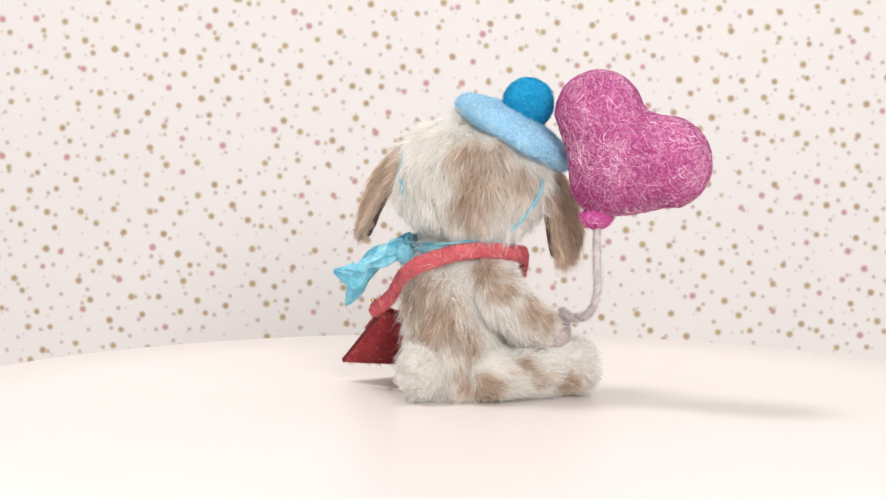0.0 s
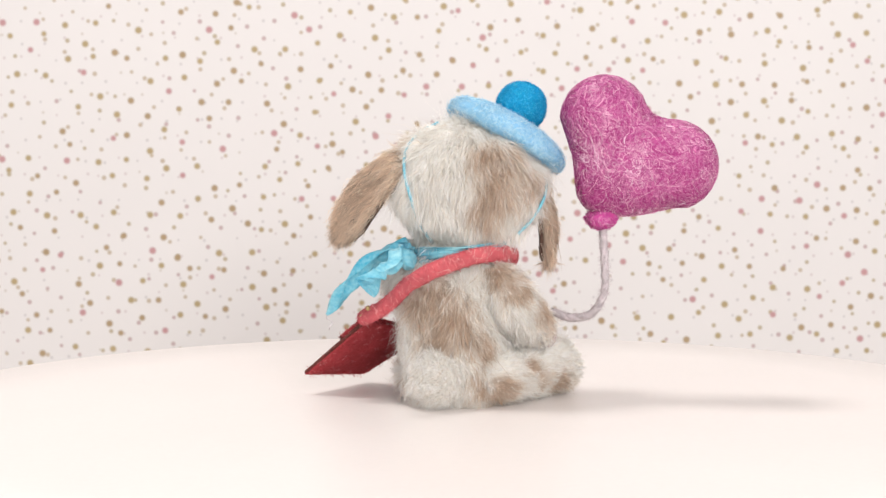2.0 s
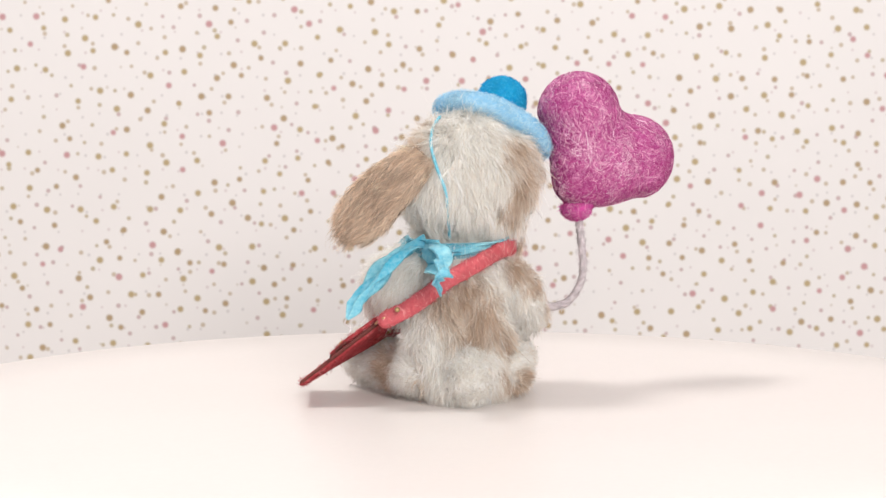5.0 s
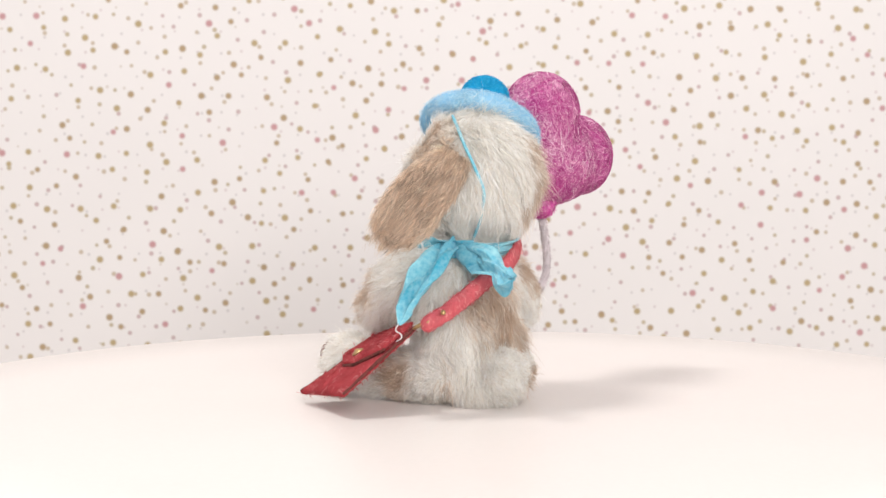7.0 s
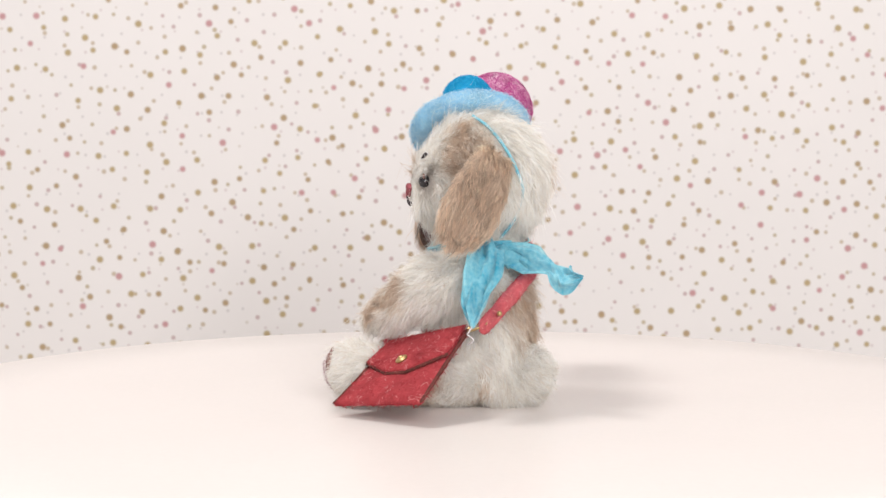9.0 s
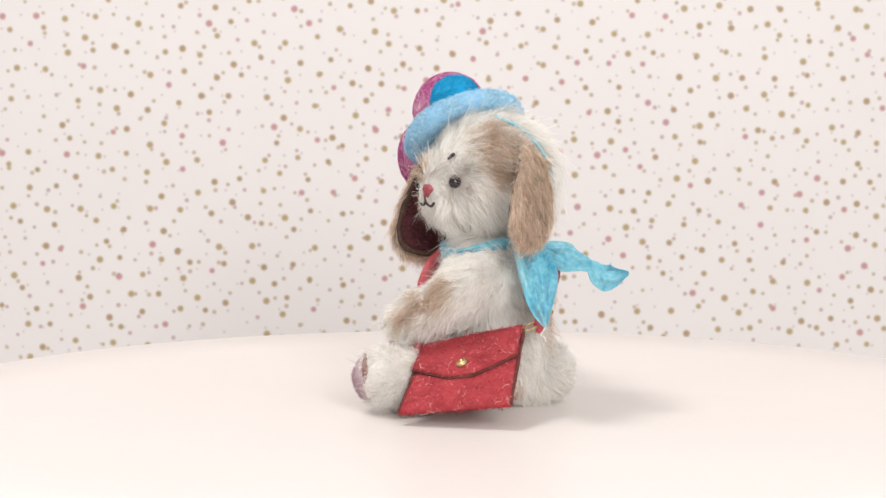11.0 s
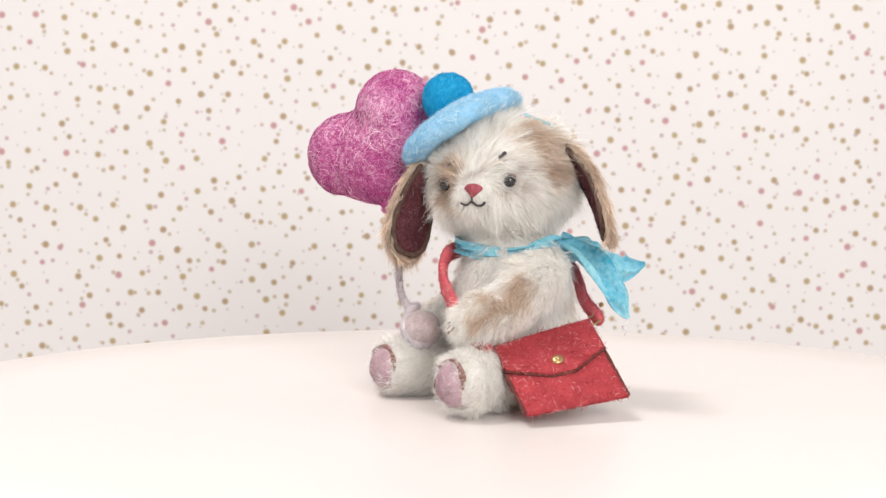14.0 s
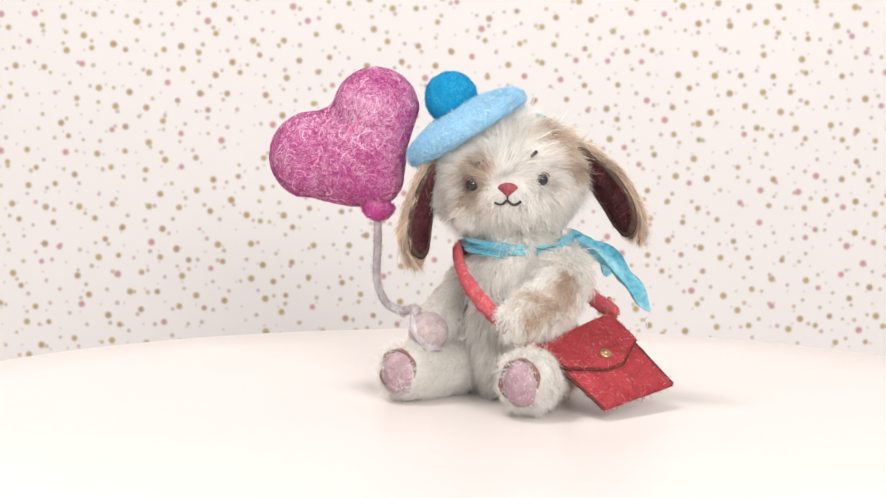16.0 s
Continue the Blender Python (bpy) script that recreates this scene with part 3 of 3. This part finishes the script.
def beret():
    t = thing("beret", "small light blue felted beret with a darker pompom", "hat")
    n = unit(V(0.50, -0.09, 0.86))
    a = unit(V(-0.84, 0.20, 0.5))
    a = unit(a - (a @ n) * n)
    b = np.cross(n, a)
    c = V(9.0, 3.4, 86.2)
    prof = [(3, -2.6), (9, -3.4), (15, -3.9), (18.6, -3.2), (20.4, -1.2), (20.4, 0.9), (18.6, 2.7), (14, 3.6), (8, 4.2), (2, 4.4)]
    s = np.linspace(0, 2 * math.pi, 64, endpoint=False)
    rings = np.array([[c + (a * math.cos(q) * 1.0 + b * math.sin(q) * 0.91) * r + n * (h - 0.0062 * r * r) for q in s] for r, h in prof])
    p = rings.reshape(-1, 3)
    p = p + n * (0.35 * clouds(p, 13, 8))[:, None]
    fuzz("brim", grid_mesh(p.reshape(rings.shape)), t, 19000, 2.8, [V(0.31, 0.60, 0.80), V(0.44, 0.70, 0.85), V(0.64, 0.82, 0.91), V(0.23, 0.51, 0.74)], "flat round light blue felt brim", 0.5, 0.10, 0.5,
         5, V(0.34, 0.61, 0.80), 16, 3)
    pom = V(12.3, 2.8, 93.1)
    fuzz("pompom", ball(pom, (V(8.0, 0, 0), V(0, 8.0, 0), V(0, 0, 8.0)), 24, 32, lambda d: 1 + 0.02 * clouds(d * 20, 14, 5)), t, 9000, 2.2,
         [V(0.012, 0.32, 0.60), V(0.02, 0.40, 0.68), V(0.06, 0.52, 0.78), V(0.008, 0.25, 0.52)], "deep blue felt ball", 0.6, 0.10, 0.3, 5, V(0.016, 0.36, 0.63), 9, 4, 1 / 8)
    sides = (((-14, 10.5, 90), (-21, 8, 86), (-26.5, 5, 80), (-29, 1.5, 73), (-29, -1.5, 65), (-25, 0, 56), (-19, 3, 50)),
             ((20, -2, 76), (17.5, -7, 70), (16.5, -9, 64), (13, -10, 57), (8, -9, 52)))
    for pts, lift in zip(sides, (1.5, 1.9)):
        part("elastic_cord", tube([on_head(q, lift) for q in pts], [0.5, 0.5], 50, 8), cord_blue, t, "thin turquoise cord under the chin")
    return t


def ribbon(points, widths, across, crinkle, seed, n=60, m=25, thick=0.25, runs=1.0):
    """A crinkled strip of thin silk along a line."""
    c = curve_points(points, n)
    w = np.interp(np.linspace(0, 1, n), np.linspace(0, 1, len(widths)), widths)
    ac = curve_points(across, n)
    t = unit(np.gradient(c, axis=0))
    s = unit(ac - (ac * t).sum(1, keepdims=True) * t)
    nn = np.cross(t, s)
    u = np.linspace(-1, 1, m)
    r = np.random.default_rng(seed)
    ph = r.uniform(0, 6.28, 3)
    g = np.linspace(0, 1, n)
    rings = []
    for side in (1, -1):
        sheet_pts = []
        for k in u:
            fold = crinkle * (np.sin(k * 4.0 + ph[0] + g * 5 * runs) * 0.6 + np.sin(k * 8.5 + ph[1] - g * 8 * runs) * 0.35 + np.sin(k * 15 + ph[2] + g * 14 * runs) * 0.16) * np.minimum(1, w / 2.5)
            sheet_pts.append(c + s * (k * w)[:, None] + nn * (fold + side * thick / 2)[:, None])
        rings.append(np.stack(sheet_pts, 1))
    loop = np.concatenate([rings[0], rings[1][:, ::-1]], 1)
    return grid_mesh(loop)


def scarf():
    t = thing("scarf", "sky blue crinkled silk scarf knotted round the neck", "scarf")
    neck = V(-7, 5.6, 47.5)
    ring = [neck + V(math.cos(a) * 15.6, math.sin(a) * 14.8, -1.6 * math.sin(a - 0.6)) for a in np.linspace(3.3, 3.3 + 2 * math.pi * 0.985, 16)]
    part("neckband", ribbon(ring, [2.8, 1.7, 2.5, 1.9, 2.4, 1.6, 2.8], [(0, 0, 1)] * 3, 1.3, 3, 140, runs=4.0), silk, t)
    fold = [neck + V(math.cos(a) * 17.6, math.sin(a) * 17.4, 0.6 - 1.5 * math.sin(a)) for a in np.linspace(1.75, 3.35, 7)]
    part("shoulder_fold", ribbon(fold, [1.6, 3.4, 4.4, 4.2, 3.0], [(-0.15, 0.3, 1), (-0.45, 0.25, 0.9), (-0.5, 0, 0.9)], 1.7, 6, 60, runs=1.6), silk, t, "broad crinkled fold over the shoulder")
    knot = V(-26.5, 3.2, 46.2)
    part("knot", ball(knot, (V(3.2, 0.6, 0), V(0, 4.4, 0.8), V(0, 0.4, 3.4)), 18, 24, lambda d: 1 + 0.10 * clouds(d * 8, 6, 7)), silk, t)
    part("scarf_end", ribbon([knot + V(1, 1, 2), (-33, -1.5, 45.5), (-38, -6, 43.5), (-42, -9, 40.2), (-48, -11.6, 41.5)], [2.8, 5.2, 2.3, 4.4, 0.6],
                             [(0.2, 0.5, 1), (0.6, -0.5, 0.8), (0.1, 0.3, 1)], 2.2, 5), silk, t, "twisted scarf end")
    part("scarf_end", ribbon([(-23.5, 9, 50), (-30, 11.5, 47.5), (-36.5, 15, 41.5), (-42, 19.5, 34), (-46.4, 21.7, 27.7)], [3.2, 5.4, 6.0, 4.0, 0.4],
                             [(0.62, 0.78, 0.1), (0.62, 0.78, 0.0), (0.65, 0.76, 0)], 2.6, 9), silk, t, "hanging pointed scarf end")
    part("loose_thread", tube([(-46.3, 21.7, 28.0), (-46.0, 22.6, 26.4), (-44.8, 22.6, 25.6), (-44.6, 21.4, 24.8), (-45.6, 21.0, 23.8), (-45.2, 22.4, 22.8)], [0.24, 0.2, 0.16], 40, 6), string_mat, t, "loose pale thread")
    return t


TL, TR, BL, BR = V(-7.8, 33.8, 18.6), V(-34.0, 18.6, 25.6), V(-21.5, 55.8, 3.6), V(-48.2, 37.8, 7.2)


def on_bag(u, v, h=0.0):
    """A place on the bag's face: u across its top, v down, h millimetres out."""
    p = (TL * (1 - u) + TR * u) * (1 - v) + (BL * (1 - u) + BR * u) * v
    return p + BAG_N * h


BAG_N = unit(np.cross(BL - TL, TR - TL))
if BAG_N[2] < 0:
    BAG_N = -BAG_N


def rim(points, k):
    """Points along a closed outline, k on each edge."""
    out = []
    for i in range(len(points)):
        a, b = np.array(points[i]), np.array(points[(i + 1) % len(points)])
        out += [a + (b - a) * s for s in np.linspace(0, 1, k, endpoint=False)]
    return out


RED = [V(0.36, 0.040, 0.050), V(0.44, 0.060, 0.070), V(0.53, 0.10, 0.11), V(0.66, 0.25, 0.25)]


def bag():
    t = thing("shoulder_bag", "small red felt shoulder bag with flap and brass snap", "bag")
    back = [on_bag(u, v, -0.2) for u, v in rim([(0, 0), (1, 0), (1, 1), (0, 1)], 9)]
    body = fuzz("pocket", plate(back, 1.6, BAG_N, 0.6, bulge=0.7), t, 5000, 2.3, RED, "red felt pocket", 0.35, 0.17, 0.12, 5, V(0.43, 0.058, 0.068), 7, 12)
    flap_o = rim([(0.0, 0.0), (1.0, 0.0), (1.0, 0.40), (0.62, 0.60), (0.38, 0.60), (0.0, 0.40)], 6)
    o = [on_bag(u, v, 1.5 + 0.9 * v) for u, v in flap_o]
    flap = fuzz("flap", plate(o, 1.2, BAG_N, 0.5, bulge=0.25), t, 3200, 2.3, RED, "red felt flap with a blunt point", 0.35, 0.17, 0.12, 5, V(0.43, 0.058, 0.068), 7, 14)
    lip = [on_bag(u, v, 1.5) for u, v in rim([(1.0, 0.40), (0.62, 0.605), (0.38, 0.605), (0.0, 0.40)], 6)[:19]]
    part("flap_edge", tube(lip, [0.55, 0.55], 60, 8), dark_edge, flap, "dark burnt flap edge")
    for a, b in (((1.005, 0.0), (1.005, 1.0)), ((-0.005, 0.0), (-0.005, 1.0))):
        pts = [on_bag(a[0], a[1] + (b[1] - a[1]) * s, 0.1) for s in np.linspace(0.02, 0.98, 8)]
        part("side_seam", tube(pts, [0.62, 0.5, 0.66, 0.45, 0.6], 40, 8, wob=0.15), dark_edge, body, "dark stitched side seam")
    c = on_bag(0.5, 0.45, 2.9)
    x, y = unit(TR - TL), unit(BL - TL)
    part("snap", merge(ball(c, (x * 1.9, y * 1.9, BAG_N * 0.7), 12, 20), ball(c + BAG_N * 0.5, (x * 0.9, y * 0.9, BAG_N * 0.6), 10, 16)), brass, flap, "round aged brass snap")
    # rings and strap
    for q, d in ((TR + V(-1.6, -2.0, 1.0), V(-0.5, -0.8, 0.4)), (TL + V(2.0, 1.0, 0.2), V(0.9, 0.4, 0.1))):
        s = unit(np.cross(d, BAG_N))
        o = [q + unit(d) * 3.3 * math.cos(a) + s * 1.5 * math.sin(a) for a in np.linspace(0, 2 * math.pi, 17)]
        part("ring", tube(o, [0.36, 0.36], 40, 8), brass, t, "aged brass ring")
    line = [(-36.5, 14.5, 26.8), (-31.2, 7.2, 31.6), (-27.0, -1.6, 39), (-20.5, -7.6, 43.5), (-11, -9.4, 46.8), (-1, -8.6, 47.8), (5.0, -4.8, 46.8), (9, 0.5, 46), (11.5, 9, 44.5),
            (10.8, 17, 38), (6, 23.5, 30.5), (-1.5, 31, 22.5), (-5.8, 34.5, 18.8)]
    fuzz("strap", tube(line, [2.5, 2.5], 120, 16, 0.55, V(0.01, 0.02, 1), wob=0.15), t, 6000, 2.0, [V(0.60, 0.11, 0.135), V(0.68, 0.18, 0.20), V(0.80, 0.35, 0.35)], "coral felt shoulder strap", 0.4, 0.16, 0.16, 5, V(0.64, 0.14, 0.16), 6, 15)
    for k in ((-35.2, 10.5, 30.0),):
        part("rivet", ball(np.array(k) + V(-1.6, -0.6, 0.4), (V(0.8, 0, 0), V(0, 0.8, 0), V(0, 0, 0.8)), 8, 12), brass, t, "tiny brass rivet")
    return t


def balloon():
    t = thing("heart_balloon", "pink needle-felted heart balloon on a yarn string", "balloon")
    c = V(42.8, -19.2, 81.6)
    x = unit(V(0.88, -0.47, 0))
    depth = np.cross(UP, x)
    roll = radians(31)
    hx = x * math.cos(roll) - UP * math.sin(roll)
    hy = x * math.sin(roll) + UP * math.cos(roll)
    # two round cones from the lobes to the blunt point, blended into one plump solid
    lobe, lobe_r, tip_p, tip_r = 12.2, 13.4, V(-2.4, -17.2, 0), 6.2

    def cone(q, a, ra, b, rb):
        w = b - a
        h = np.clip(((q - a) @ w) / (w @ w), 0, 1)
        return np.linalg.norm(q - a - h[:, None] * w, axis=1) - (ra + (rb - ra) * h)

    def solid(q):
        d1 = cone(q, V(-lobe - 1.0, 0.8, 0), lobe_r, tip_p, tip_r)
        d2 = cone(q, V(lobe, -0.4, 0), lobe_r * 1.02, tip_p, tip_r)
        h = np.clip(0.5 + 0.5 * (d2 - d1) / 8.5, 0, 1)
        both = d2 * (1 - h) + d1 * h - 8.5 * h * (1 - h)
        belly = np.linalg.norm((q - V(2.0, -7.5, 0)) / V(1, 1, 0.9), axis=1) - 13.6
        g = np.clip(0.5 + 0.5 * (both - belly) / 6.0, 0, 1)
        return both * (1 - g) + belly * g - 6.0 * g * (1 - g)

    th = np.linspace(0.02, math.pi - 0.02, 44)[:, None]
    ph = np.linspace(0, 2 * math.pi, 72, endpoint=False)[None, :]
    way = np.stack([np.sin(th) * np.cos(ph), np.sin(th) * np.sin(ph), np.cos(th) + 0 * ph], -1).reshape(-1, 3)
    mid = V(0, -6, 0)
    lo, hi = np.zeros(len(way)), np.full(len(way), 40.0)
    for _ in range(26):
        half = (lo + hi) / 2
        inside = solid(mid + way * half[:, None]) < 0
        lo, hi = np.where(inside, half, lo), np.where(inside, hi, half)
    q = mid + way * lo[:, None]

    def settle(p, high):
        """Fibres laid back on the heart's skin, each point some way above it."""
        e = p - c
        e = np.stack([e @ hx, e @ hy, e @ depth / 0.92], -1) - mid
        w = unit(e)
        lo, hi = np.zeros(len(w)), np.full(len(w), 40.0)
        for _ in range(18):
            half = (lo + hi) / 2
            inside = solid(mid + w * half[:, None]) < 0
            lo, hi = np.where(inside, half, lo), np.where(inside, hi, half)
        e = mid + w * (lo + high)[:, None]
        return c + e[:, :1] * hx + e[:, 1:2] * hy + e[:, 2:] * depth * 0.92

    q = q + way * (0.35 * clouds(q, 13, 6))[:, None]
    pts = c + q[:, :1] * hx + q[:, 1:2] * hy + q[:, 2:] * depth * 0.92
    v, f = grid_mesh(pts.reshape(44, 72, 3))
    shape = (v, f)
    fuzz("heart", shape, t, 21000, 7.5, [V(0.48, 0.075, 0.27), V(0.58, 0.15, 0.36), V(0.68, 0.26, 0.47), V(0.80, 0.44, 0.61), V(0.90, 0.64, 0.77)], "plump pink felt heart", 0.5, 0.2, 0.7, 10, V(0.57, 0.12, 0.34), 15, 6, 0.0, settle)
    tip = c + hy * -21.0 - hx * 2.2
    kb = V(32.8, -13.8, 59.0)
    fuzz("neck", tube([tip + (tip - kb) * 0.3, kb * 0.5 + tip * 0.5, kb + (tip - kb) * 0.12], [5.0, 3.4, 3.7, 5.6], 20, 24, wob=0.35), t, 2600, 2.6,
         [V(0.64, 0.10, 0.38), V(0.70, 0.18, 0.46), V(0.80, 0.38, 0.60)], "gathered pink felt neck", 0.5, 0.18, 0.3, 5, V(0.62, 0.09, 0.35), 6, 8)
    line = curve_points([kb, (32.4, -15.4, 49), (32.6, -16.2, 40), (32.4, -15, 33.5), (30, -11.5, 28), (26, -5.5, 26.4), (23, 0.0, 27.6), (24.5, 5.5, 26.0), (25.0, 9.5, 21.5), (21.5, 11.0, 17.0), (17.5, 8.5, 16.5)], 150)
    s = np.linspace(0, 1, 150)
    tg = unit(np.gradient(line, axis=0))
    u = unit(np.cross(tg, V(0.3, 0.2, 1)))
    w = np.cross(tg, u)
    strands = [tube(line + (u * np.cos(s * 45 + k)[:, None] + w * np.sin(s * 45 + k)[:, None]) * 0.42, [0.95, 0.82, 0.98, 0.85, 0.95], 150, 8) for k in (0, 2.09, 4.19)]
    v, f = merge(*strands)
    fuzz("string", (v, f), t, 3500, 2.4, [V(0.52, 0.46, 0.48), V(0.66, 0.60, 0.61), V(0.80, 0.75, 0.76)], "twisted lilac grey yarn string", 0.3, 0.1, 0.15, 5, V(0.62, 0.56, 0.58), 5, 21)
    return t


moved = [table, toy(), beret(), scarf(), bag(), balloon()]


def motions():
    turns = [(0.0, 0.0), (1.0, 11.5), (2.0, 22.8), (3.0, 34.2), (4.0, 45.8), (5.25, 60.8), (6.5, 76.4), (7.75, 92.5), (9.0, 108.2), (10.25, 123.4), (11.5, 138.2),
             (12.5, 150.0), (13.5, 161.8), (14.5, 173.9), (15.25, 182.8), (16.0, 191.4)]
    for ob in moved:
        at = ob.location.copy()
        walk(ob, [(t, pose(0, 0, 0, 0, 0, a) if ob != table else pose(at.x, at.y, at.z, 0, 0, a)) for t, a in turns])


motions()
